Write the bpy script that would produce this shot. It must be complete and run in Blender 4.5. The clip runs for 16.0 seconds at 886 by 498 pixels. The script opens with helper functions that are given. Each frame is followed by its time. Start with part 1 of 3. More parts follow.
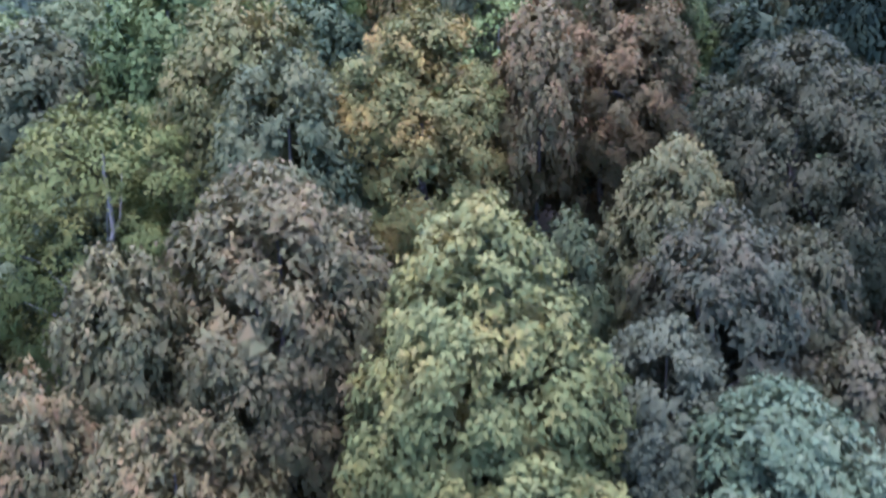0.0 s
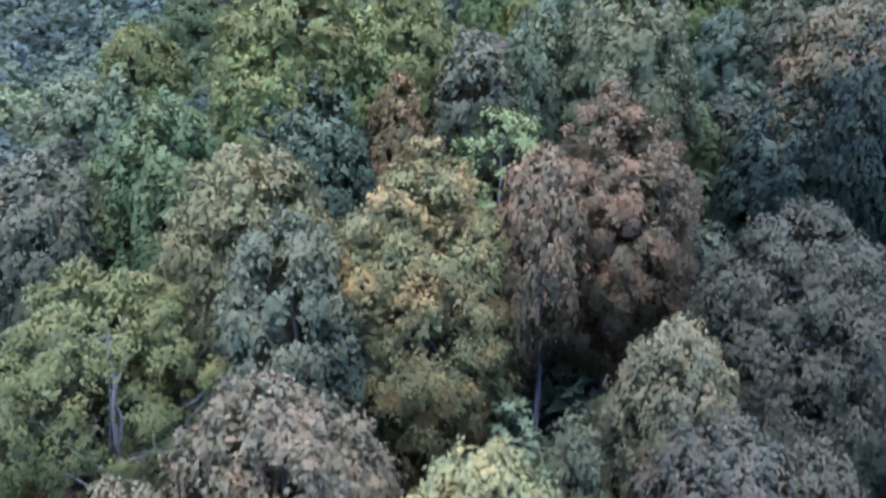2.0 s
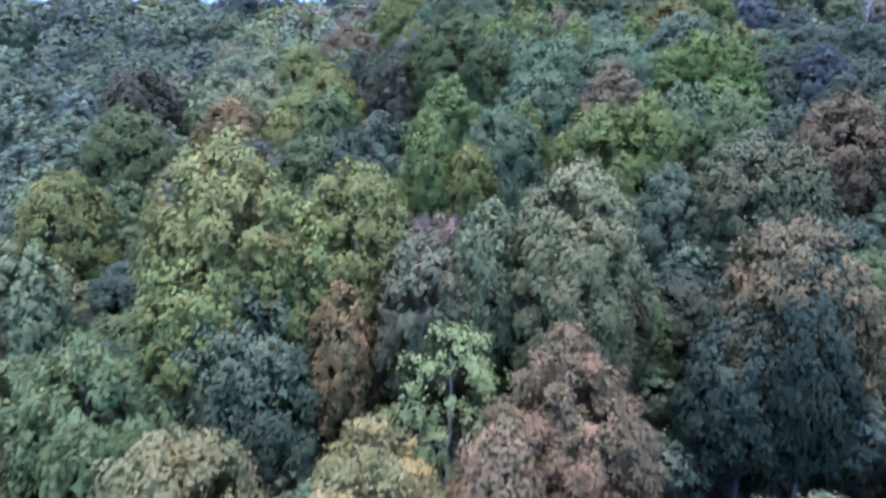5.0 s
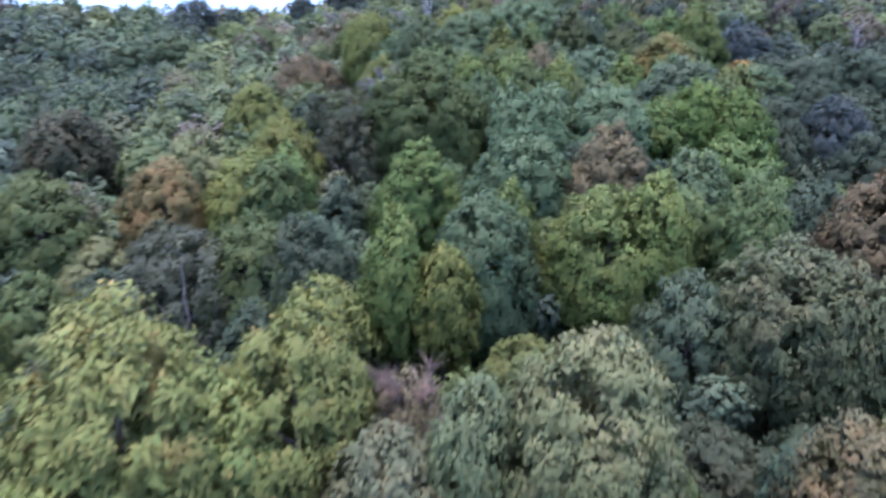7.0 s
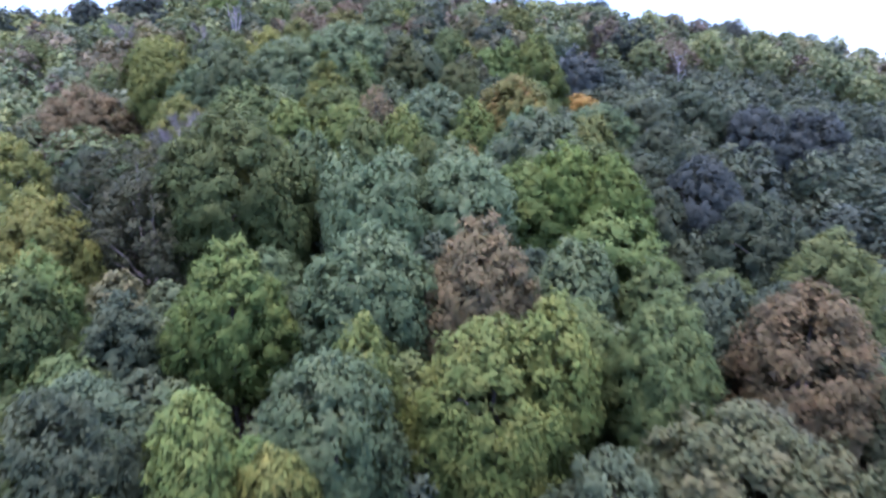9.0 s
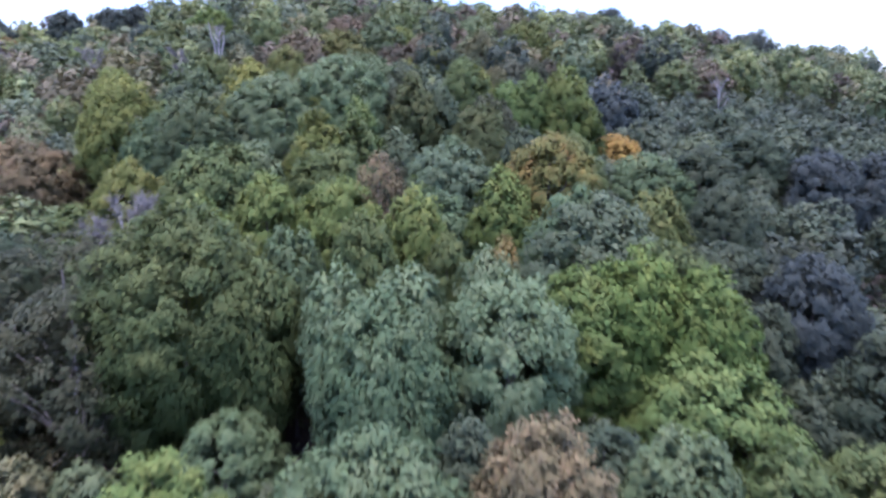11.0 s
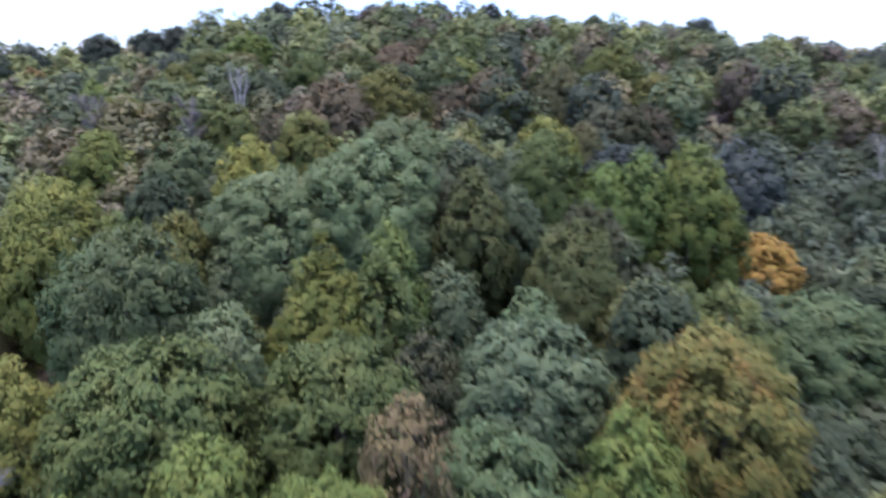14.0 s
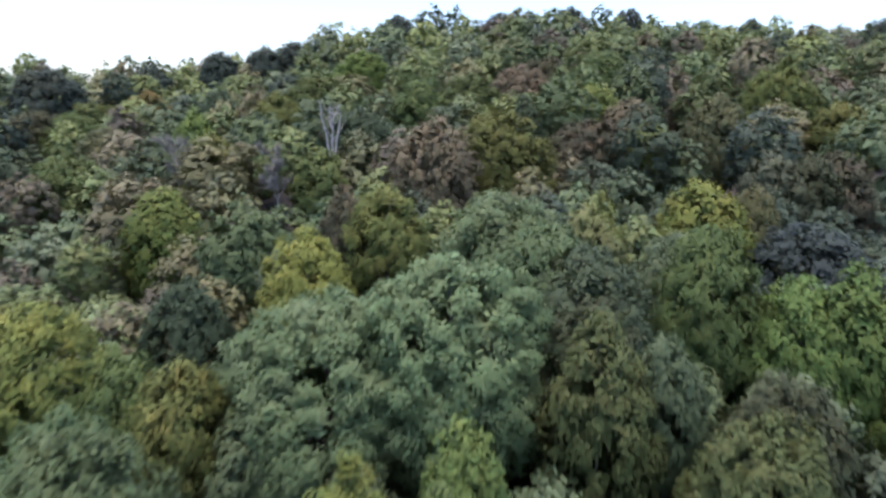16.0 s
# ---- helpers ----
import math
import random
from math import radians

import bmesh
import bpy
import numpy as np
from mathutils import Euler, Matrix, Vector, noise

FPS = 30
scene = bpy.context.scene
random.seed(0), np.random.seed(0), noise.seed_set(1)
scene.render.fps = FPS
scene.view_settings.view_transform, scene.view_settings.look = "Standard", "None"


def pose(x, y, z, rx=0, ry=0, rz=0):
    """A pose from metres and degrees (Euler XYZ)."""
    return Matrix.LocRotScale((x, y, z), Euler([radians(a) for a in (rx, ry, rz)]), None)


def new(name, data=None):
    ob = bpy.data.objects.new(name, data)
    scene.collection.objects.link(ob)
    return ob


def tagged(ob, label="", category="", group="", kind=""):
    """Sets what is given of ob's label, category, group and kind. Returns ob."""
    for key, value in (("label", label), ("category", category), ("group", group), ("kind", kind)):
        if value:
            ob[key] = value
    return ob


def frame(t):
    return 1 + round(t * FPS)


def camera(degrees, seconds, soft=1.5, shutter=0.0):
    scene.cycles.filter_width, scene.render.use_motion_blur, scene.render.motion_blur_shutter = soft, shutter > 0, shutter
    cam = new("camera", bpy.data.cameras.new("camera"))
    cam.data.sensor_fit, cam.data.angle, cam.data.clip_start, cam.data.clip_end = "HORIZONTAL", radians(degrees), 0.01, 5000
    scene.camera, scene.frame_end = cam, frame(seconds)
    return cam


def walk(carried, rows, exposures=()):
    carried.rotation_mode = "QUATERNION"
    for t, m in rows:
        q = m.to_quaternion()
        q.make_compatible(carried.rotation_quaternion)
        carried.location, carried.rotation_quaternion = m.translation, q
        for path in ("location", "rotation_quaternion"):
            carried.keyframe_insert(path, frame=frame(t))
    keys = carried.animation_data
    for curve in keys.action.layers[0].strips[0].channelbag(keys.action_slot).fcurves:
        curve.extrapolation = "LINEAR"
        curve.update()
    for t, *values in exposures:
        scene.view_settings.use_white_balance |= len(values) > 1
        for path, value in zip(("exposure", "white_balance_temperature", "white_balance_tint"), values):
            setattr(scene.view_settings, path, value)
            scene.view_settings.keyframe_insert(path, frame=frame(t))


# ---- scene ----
cam = camera(63.7, 16.0, soft=2.65, shutter=0.8)
METRES, EYE, TILT, LEAN, TURN = 140.0, 30.0, -13.5, 0.0, 0.0
ROWS = [
    (0.0, 0.0, 0.0, 0.0, -0.0, -0.0, 0.0),
    (0.5, -0.0002, 0.0004, 0.0126, 0.02, 0.01, -0.01),
    (1.0, -0.0003, 0.0004, 0.0261, 0.05, 0.03, -0.02),
    (1.5, -0.0006, 0.0003, 0.0395, 0.03, 0.07, -0.02),
    (2.0, -0.0009, 0.0003, 0.0529, 0.03, 0.11, -0.04),
    (2.5, -0.0012, 0.0002, 0.0661, 0.01, 0.19, -0.07),
    (3.0, -0.0014, -0.0001, 0.0795, -0.61, 2.59, 0.04),
    (3.5, -0.0018, -0.0008, 0.0926, -1.67, 2.71, 0.24),
    (4.0, -0.0019, -0.0, 0.1061, -2.66, 2.71, 0.48),
    (6.5, 0.004, 0.0765, 0.1899, -5.81, 2.78, 1.17),
    (7.0, 0.0068, 0.1022, 0.2088, -6.75, 2.76, 1.41),
    (7.5, 0.01, 0.1305, 0.2282, -10.46, 2.66, 2.31),
    (8.0, 0.0146, 0.1598, 0.2476, -10.77, 2.68, 2.35),
    (8.5, 0.019, 0.1904, 0.2675, -20.06, 2.14, 4.58),
    (9.0, 0.0254, 0.2223, 0.2878, -20.53, 2.14, 4.75),
    (11.5, 0.0785, 0.3922, 0.3955, -20.63, 2.17, 4.86),
    (12.0, 0.0914, 0.4266, 0.4171, -20.66, 2.18, 4.87),
    (12.5, 0.105, 0.4612, 0.4388, -20.67, 2.18, 4.9),
    (13.0, 0.1191, 0.4958, 0.4605, -20.67, 2.19, 4.96),
    (13.5, 0.1333, 0.531, 0.4827, -17.95, 2.37, 4.35),
    (14.0, 0.1478, 0.5664, 0.5048, -15.6, 2.49, 3.84),
    (14.5, 0.1621, 0.602, 0.5269, -9.77, 2.79, 2.45),
    (15.0, 0.1762, 0.6378, 0.5488, -6.35, 2.88, 1.59),
    (15.5, 0.1889, 0.6737, 0.5713, -5.56, 2.85, 1.4),
    (16.0, 0.1997, 0.71, 0.5937, -5.58, 2.8, 1.4),
]
walk(cam, [(t, pose(0, 0, EYE, TILT, LEAN, TURN) @ pose(METRES * x, METRES * y, METRES * z, 90 + pitch, roll, yaw)) for t, x, y, z, yaw, pitch, roll in ROWS],
     exposures=[(0.0, 2.24, 5020, 31), (4.0, 2.26, 4790, 38), (6.5, 2.11, 5170, 33), (9.0, 2.06, 5430, 40), (12.5, 1.84, 5620, 40), (16.0, 1.56, 6200, 23)])

# ---- light: an overcast day ----
world = bpy.data.worlds.new("overcast_sky")
scene.world = world
world.use_nodes = True
wn, wl = world.node_tree.nodes, world.node_tree.links
sky = wn.new("ShaderNodeTexSky")
sky.sky_type = "NISHITA"
sky.sun_disc = False
sky.sun_elevation = radians(80)
sky.sun_rotation = radians(205)
sky.air_density, sky.dust_density, sky.ozone_density = 1.0, 2.0, 1.0
cloud = wn.new("ShaderNodeHueSaturation")
cloud.inputs["Saturation"].default_value = 1.22
wl.new(sky.outputs["Color"], cloud.inputs["Color"])
# cloud cover: brighter overhead than at the horizon
way, split, rise, cover = wn.new("ShaderNodeTexCoord"), wn.new("ShaderNodeSeparateXYZ"), wn.new("ShaderNodeMapRange"), wn.new("ShaderNodeMix")
wl.new(way.outputs["Generated"], split.inputs[0])
wl.new(split.outputs["Z"], rise.inputs[0])
rise.inputs[3].default_value, rise.inputs[4].default_value = 0.75, 2.35
cover.data_type, cover.blend_type = "RGBA", "MULTIPLY"
cover.inputs[0].default_value = 1.0
wl.new(cloud.outputs["Color"], cover.inputs[6])
wl.new(rise.outputs[0], cover.inputs[7])
wl.new(cover.outputs[2], wn["Background"].inputs["Color"])
wn["Background"].inputs["Strength"].default_value = 0.14

sun_data = bpy.data.lights.new("sun", "SUN")
sun_data.energy, sun_data.angle, sun_data.color = 1.5, radians(48), (1.0, 0.9, 0.72)
sun = new("sun", sun_data)
sun.matrix_world = pose(0, 0, 200, 8, 0, -25)

# ---- materials ----
def linear(rgb):
    return tuple(((c / 255 + 0.055) / 1.055) ** 2.4 if c > 10 else c / 3300 for c in rgb)


def nodes_of(name):
    m = bpy.data.materials.new(name)
    m.use_nodes = True
    t = m.node_tree
    return m, t.nodes, t.links, t.nodes["Principled BSDF"]


def math_node(n, l, op, a, b=None):
    k = n.new("ShaderNodeMath")
    k.operation = op
    for i, v in enumerate((a, b)):
        if v is None:
            continue
        if isinstance(v, (int, float)):
            k.inputs[i].default_value = v
        else:
            l.new(v, k.inputs[i])
    return k.outputs[0]


def mix_colour(n, l, fac, a, b, mode="MIX"):
    k = n.new("ShaderNodeMix")
    k.data_type, k.blend_type = "RGBA", mode
    for i, v in ((0, fac), (6, a), (7, b)):
        if isinstance(v, (int, float)):
            k.inputs[i].default_value = v
        elif isinstance(v, tuple):
            k.inputs[i].default_value = (*v[:3], 1)
        else:
            l.new(v, k.inputs[i])
    return k.outputs[2]


def noise_fac(n, l, coord, scale, detail=3.0, lo=0.35, hi=0.65):
    k = n.new("ShaderNodeTexNoise")
    k.inputs["Scale"].default_value, k.inputs["Detail"].default_value = scale, detail
    l.new(coord, k.inputs["Vector"])
    r = n.new("ShaderNodeMapRange")
    r.inputs[1].default_value, r.inputs[2].default_value = lo, hi
    l.new(k.outputs[0], r.inputs[0])
    return r.outputs[0]


def leaf_shader(n, l, p, colour):
    """A leaf: some gloss on top, some light through it."""
    l.new(colour, p.inputs["Base Color"])
    p.inputs["Roughness"].default_value = 0.7
    p.inputs["Specular IOR Level"].default_value = 0.12
    tr = n.new("ShaderNodeBsdfTranslucent")
    l.new(colour, tr.inputs["Color"])
    mx = n.new("ShaderNodeMixShader")
    mx.inputs[0].default_value = 0.24
    l.new(p.outputs[0], mx.inputs[1])
    l.new(tr.outputs[0], mx.inputs[2])
    l.new(mx.outputs[0], n["Material Output"].inputs["Surface"])


LEAF_GAIN = 0.42


def foliage(name, main, second, share=0.5, patch=0.7):
    """Leaves of two colours in patches through the crown, each leaf and each tree a little different."""
    m, n, l, p = nodes_of("foliage_" + name)
    co, oi, ge = n.new("ShaderNodeTexCoord"), n.new("ShaderNodeObjectInfo"), n.new("ShaderNodeNewGeometry")
    shift = n.new("ShaderNodeVectorMath")
    shift.operation = "MULTIPLY_ADD"
    shift.inputs[1].default_value = (1, 1, 1)
    l.new(co.outputs["Object"], shift.inputs[0])
    spread = n.new("ShaderNodeCombineXYZ")
    l.new(math_node(n, l, "MULTIPLY", oi.outputs["Random"], 57.0), spread.inputs[0])
    l.new(spread.outputs[0], shift.inputs[2])
    patchy = noise_fac(n, l, shift.outputs[0], patch, 4.0, 0.62 - 0.3 * share, 0.78 - 0.3 * share)
    island = ge.outputs["Random Per Island"]
    fac = math_node(n, l, "ADD", math_node(n, l, "MULTIPLY", patchy, 0.75), math_node(n, l, "MULTIPLY", island, 0.3))
    fac.node.use_clamp = True
    a, b = (tuple(LEAF_GAIN * c for c in linear(v)) for v in (main, second))
    col = mix_colour(n, l, fac, a, b)
    hsv = n.new("ShaderNodeHueSaturation")
    hsv.inputs["Saturation"].default_value = 0.91
    l.new(col, hsv.inputs["Color"])
    jump = math_node(n, l, "FRACT", math_node(n, l, "MULTIPLY", island, 7.31))
    l.new(math_node(n, l, "ADD", math_node(n, l, "MULTIPLY", jump, 0.03), math_node(n, l, "ADD", math_node(n, l, "MULTIPLY", oi.outputs["Random"], 0.024), 0.473)), hsv.inputs["Hue"])
    jump2 = math_node(n, l, "FRACT", math_node(n, l, "MULTIPLY", island, 23.7))
    tree_value = math_node(n, l, "MULTIPLY", math_node(n, l, "FRACT", math_node(n, l, "MULTIPLY", oi.outputs["Random"], 13.3)), 0.22)
    l.new(math_node(n, l, "ADD", math_node(n, l, "MULTIPLY", jump2, 0.18), math_node(n, l, "ADD", tree_value, 0.82)), hsv.inputs["Value"])
    leaf_shader(n, l, p, hsv.outputs["Color"])
    return m


# name: main colour, second colour, share of the second, words for the label
COLOURS = {
    "pale_gold": ((144, 151, 80), (178, 162, 77), 0.45, "pale golden green leaves"),
    "gold": ((118, 128, 66), (190, 160, 70), 0.54, "leaves turning from green to gold"),
    "gold_tan": ((120, 120, 72), (158, 132, 75), 0.5, "golden tan autumn leaves"),
    "tan": ((126, 126, 77), (158, 142, 84), 0.5, "tan and grey-brown autumn leaves"),
    "brown_tan": ((92, 98, 68), (124, 110, 77), 0.5, "brown and tan withering leaves"),
    "brown_grey": ((91, 95, 59), (111, 105, 68), 0.5, "grey-brown withering leaves"),
    "olive_tan": ((101, 111, 64), (118, 116, 68), 0.5, "olive and tan leaves"),
    "olive_gold": ((144, 146, 78), (170, 156, 82), 0.5, "olive and pale gold leaves"),
    "dark_olive": ((98, 113, 58), (114, 120, 61), 0.45, "dark olive green leaves"),
    "olive": ((112, 121, 77), (138, 134, 81), 0.45, "olive green leaves"),
    "olive_green": ((136, 148, 84), (158, 158, 90), 0.45, "soft olive green leaves"),
    "olive_lime": ((116, 130, 57), (142, 142, 62), 0.45, "olive and lime green leaves"),
    "yellow_green": ((124, 138, 53), (150, 150, 57), 0.5, "yellowish green leaves"),
    "yellow": ((132, 146, 62), (160, 164, 64), 0.5, "green and yellow leaves"),
    "bright_yellow": ((158, 166, 65), (180, 178, 69), 0.5, "bright yellow leaves"),
    "lime": ((150, 170, 86), (168, 180, 94), 0.5, "pale lime green leaves"),
    "lime_green": ((114, 140, 55), (138, 152, 61), 0.5, "light green leaves"),
    "bright_green": ((108, 138, 60), (130, 152, 66), 0.45, "fresh green leaves"),
    "green": ((101, 122, 59), (121, 134, 63), 0.45, "mid green leaves"),
    "soft_green": ((124, 140, 84), (144, 154, 90), 0.45, "soft green leaves"),
    "acid_green": ((108, 136, 48), (130, 150, 54), 0.45, "yellowish fresh green leaves"),
    "autumn_green": ((134, 153, 65), (188, 163, 68), 0.12, "yellowish green leaves with a few orange ones"),
    # dark green, lightened so that far trees show haze in the colour
    "deep_green": ((79, 97, 64), (95, 110, 71), 0.4, "dark green leaves"),
    "grey_green": ((105, 112, 81), (121, 125, 86), 0.45, "greyish green leaves"),
    "blue_green": ((102, 122, 80), (120, 134, 86), 0.45, "bluish green leaves"),
    # dark bluish leaves, paled to carry haze in their colour
    "blue_dark_hazed": ((82, 96, 86), (94, 106, 90), 0.4, "haze-paled dark bluish green leaves"),
    "teal": ((110, 130, 87), (137, 148, 103), 0.45, "pale bluish green leaves"),
    "teal_silver": ((121, 148, 90), (141, 159, 101), 0.45, "pale silvery green leaves"),
    "teal_pale": ((116, 142, 87), (138, 156, 99), 0.45, "pale green leaves"),
    "teal_green": ((102, 128, 76), (122, 142, 86), 0.45, "cool green leaves"),
    "teal_grey": ((108, 131, 86), (126, 145, 98), 0.4, "silvery green leaves"),
    "russet": ((124, 119, 70), (166, 136, 74), 0.45, "russet and brown autumn leaves"),
    "rust": ((112, 101, 62), (134, 111, 66), 0.5, "rust brown autumn leaves"),
    "pink_brown": ((130, 122, 76), (152, 134, 82), 0.5, "pinkish brown leaves"),
    "purple_brown": ((134, 126, 90), (152, 136, 98), 0.5, "purplish brown leaves"),
    "orange_brown": ((130, 126, 64), (172, 136, 68), 0.5, "green leaves turning orange-brown"),
    "orange_olive": ((126, 138, 60), (182, 148, 60), 0.28, "olive leaves turning orange"),
    "orange": ((194, 166, 50), (208, 174, 54), 0.5, "bright orange leaves"),
    "dead_gold": ((150, 136, 82), (130, 112, 84), 0.5, "dry golden leaves"),
    "brown_green": ((80, 91, 57), (95, 98, 61), 0.45, "brownish green leaves"),
    # darkened leaf colour that stands in for shade in the hollow
    "hollow_dark_green": ((64, 82, 56), (82, 97, 62), 0.4, "dark green leaves in painted shade"),
    # distant trees: haze is painted in as a paler, duller green
    "far_hazed_green": ((82, 96, 80), (96, 108, 84), 0.4, "dark green leaves"),
}
FOLIAGE = {k: foliage(k, v[0], v[1], v[2]) for k, v in COLOURS.items()}


def bark(name, dark, light):
    m, n, l, p = nodes_of(name)
    co = n.new("ShaderNodeTexCoord")
    stretch = n.new("ShaderNodeMapping")
    stretch.inputs["Scale"].default_value = (6, 6, 0.8)
    l.new(co.outputs["Object"], stretch.inputs["Vector"])
    f = noise_fac(n, l, stretch.outputs[0], 2.0, 6.0, 0.3, 0.7)
    g = noise_fac(n, l, co.outputs["Object"], 0.6, 3.0, 0.4, 0.7)
    col = mix_colour(n, l, f, linear(dark), linear(light))
    col = mix_colour(n, l, math_node(n, l, "MULTIPLY", g, 0.35), col, linear((96, 104, 84)))
    l.new(col, p.inputs["Base Color"])
    p.inputs["Roughness"].default_value = 0.9
    b = n.new("ShaderNodeBump")
    b.inputs["Strength"].default_value, b.inputs["Distance"].default_value = 0.7, 0.04
    l.new(f, b.inputs["Height"])
    l.new(b.outputs[0], p.inputs["Normal"])
    return m


BROWN_BARK = bark("bark_brown_twigs", (84, 68, 54), (122, 100, 80))
BARK = bark("bark_grey_brown", (48, 44, 40), (88, 82, 76))
DEAD_BARK = bark("bark_dead_pale", (104, 100, 96), (150, 147, 142))
GREY_BARK = bark("bark_grey_twigs", (88, 84, 76), (120, 116, 106))


def litter():
    m, n, l, p = nodes_of("leaf_litter")
    co = n.new("ShaderNodeTexCoord")
    big = noise_fac(n, l, co.outputs["Object"], 0.12, 4.0, 0.35, 0.65)
    mid = noise_fac(n, l, co.outputs["Object"], 1.3, 5.0, 0.35, 0.65)
    v = n.new("ShaderNodeTexVoronoi")
    v.inputs["Scale"].default_value = 7.0
    l.new(co.outputs["Object"], v.inputs["Vector"])
    leaf = n.new("ShaderNodeSeparateColor")
    l.new(v.outputs["Color"], leaf.inputs[0])
    col = mix_colour(n, l, mid, linear((30, 26, 22)), linear((46, 38, 30)))
    col = mix_colour(n, l, math_node(n, l, "MULTIPLY", leaf.outputs[0], 0.6), col, linear((58, 46, 36)))
    col = mix_colour(n, l, math_node(n, l, "MULTIPLY", big, 0.6), col, linear((34, 38, 28)))
    l.new(col, p.inputs["Base Color"])
    p.inputs["Roughness"].default_value = 0.95
    b = n.new("ShaderNodeBump")
    b.inputs["Strength"].default_value, b.inputs["Distance"].default_value = 0.8, 0.08
    l.new(v.outputs["Distance"], b.inputs["Height"])
    l.new(b.outputs[0], p.inputs["Normal"])
    return m


LITTER = litter()


def woods_material():
    """Far woods: each tree has its own hue, from the mesh's value per tree; each leaf clump varies round it."""
    m, n, l, p = nodes_of("foliage_far_woods_hazed")
    at = n.new("ShaderNodeAttribute")
    at.attribute_name = "tree_hue"
    ge = n.new("ShaderNodeNewGeometry")
    ramp = n.new("ShaderNodeValToRGB")
    stops = [(0.0, (72, 85, 65)), (0.12, (84, 97, 64)), (0.3, (92, 108, 63)), (0.5, (104, 117, 63)), (0.66, (118, 129, 66)),
             (0.76, (98, 110, 76)), (0.86, (116, 116, 70)), (0.94, (106, 99, 72)), (1.0, (98, 91, 74))]
    e = ramp.color_ramp.elements
    while len(e) < len(stops):
        e.new(0.5)
    for k, (q, c) in zip(e, stops):
        # gain above the other leaves: distance haze put into the colour
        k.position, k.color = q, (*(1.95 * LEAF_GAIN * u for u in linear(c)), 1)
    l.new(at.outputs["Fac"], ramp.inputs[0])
    hsv = n.new("ShaderNodeHueSaturation")
    hsv.inputs["Saturation"].default_value = 0.88
    l.new(ramp.outputs[0], hsv.inputs["Color"])
    co = n.new("ShaderNodeTexCoord")
    spray = noise_fac(n, l, co.outputs["Object"], 3.0, 4.0, 0.3, 0.7)
    patchy = noise_fac(n, l, co.outputs["Object"], 0.5, 3.0, 0.3, 0.7)
    l.new(math_node(n, l, "ADD", math_node(n, l, "MULTIPLY", patchy, 0.05), 0.475), hsv.inputs["Hue"])
    each = math_node(n, l, "MULTIPLY", math_node(n, l, "FRACT", math_node(n, l, "MULTIPLY", at.outputs["Fac"], 37.7)), 0.42)
    l.new(math_node(n, l, "MULTIPLY", math_node(n, l, "ADD", math_node(n, l, "MULTIPLY", spray, 0.16), 0.92), math_node(n, l, "ADD", each, 0.76)), hsv.inputs["Value"])
    relief = n.new("ShaderNodeBump")
    relief.inputs["Strength"].default_value, relief.inputs["Distance"].default_value = 0.45, 0.2
    l.new(spray, relief.inputs["Height"])
    l.new(relief.outputs[0], p.inputs["Normal"])
    leaf_shader(n, l, p, hsv.outputs["Color"])
    return m


WOODS = woods_material()

# ---- the hillside ----
CANOPY = 17.0


def canopy(x, y):
    """Height of the tree tops: a rounded hill, a spur in front of it and a dip beside it."""
    r = np.sqrt(((x - 83.5) * 0.426) ** 2 + (y - 406.5) ** 2 + 1)
    z = 128.3 - 65.7 * (r / 260) ** 1.108
    z = z + 8.3 * np.exp(-((x - 37.3) / 35.8) ** 2 - ((y - 130) / 110) ** 2)
    return z + 0.00715 * (x - 83.5) - 15 * np.exp(-((x + 44) / 62.4) ** 2 - ((y - 330) / 120) ** 2)


def ground_z(x, y):
    """The slope under the trees, which runs out into a valley floor."""
    z = canopy(x, y) - CANOPY
    z = z + 0.5 * np.sin(x * 0.21 + y * 0.07) + 0.4 * np.sin(y * 0.19 - x * 0.11)
    f = -30.0
    return f + 6.0 * np.log1p(np.exp(np.clip((z - f) / 6.0, -40, 40)))


def mesh_from(name, verts, faces, mats, smooth=False):
    """A mesh from an (n, 3) array and an (m, k) array of corners."""
    me = bpy.data.meshes.new(name)
    verts, faces = np.asarray(verts, np.float32), np.asarray(faces, np.int32)
    k = faces.shape[1]
    me.vertices.add(len(verts))
    me.vertices.foreach_set("co", verts.ravel())
    me.loops.add(faces.size)
    me.loops.foreach_set("vertex_index", faces.ravel())
    me.polygons.add(len(faces))
    me.polygons.foreach_set("loop_start", np.arange(0, faces.size, k, dtype=np.int32))
    me.polygons.foreach_set("use_smooth", np.full(len(faces), smooth))
    me.update(calc_edges=True)
    for m in mats:
        me.materials.append(m)
    return me


def spaced(lo, hi, mid_lo, mid_hi, fine, coarse):
    return np.concatenate([np.arange(lo, mid_lo, coarse), np.arange(mid_lo, mid_hi, fine), np.arange(mid_hi, hi + coarse, coarse)])


gx, gy = spaced(-2000, 2200, -120, 260, 4.0, 60.0), spaced(-1500, 2500, -40, 480, 4.0, 60.0)
GX, GY = np.meshgrid(gx, gy)
gv = np.stack([GX, GY, ground_z(GX, GY)], -1).reshape(-1, 3)
ii = np.arange(len(gx) * len(gy)).reshape(len(gy), len(gx))
gf = np.stack([ii[:-1, :-1], ii[:-1, 1:], ii[1:, 1:], ii[1:, :-1]], -1).reshape(-1, 4)
ground = new("ground", mesh_from("ground", gv, gf, [LITTER], True))
tagged(ground, "wooded hillside covered in brown leaf litter", "ground", kind="structure")


# ---- trees: leaves, trunks and limbs ----
def unit(v):
    return v / np.maximum(np.linalg.norm(v, axis=-1, keepdims=True), 1e-6)


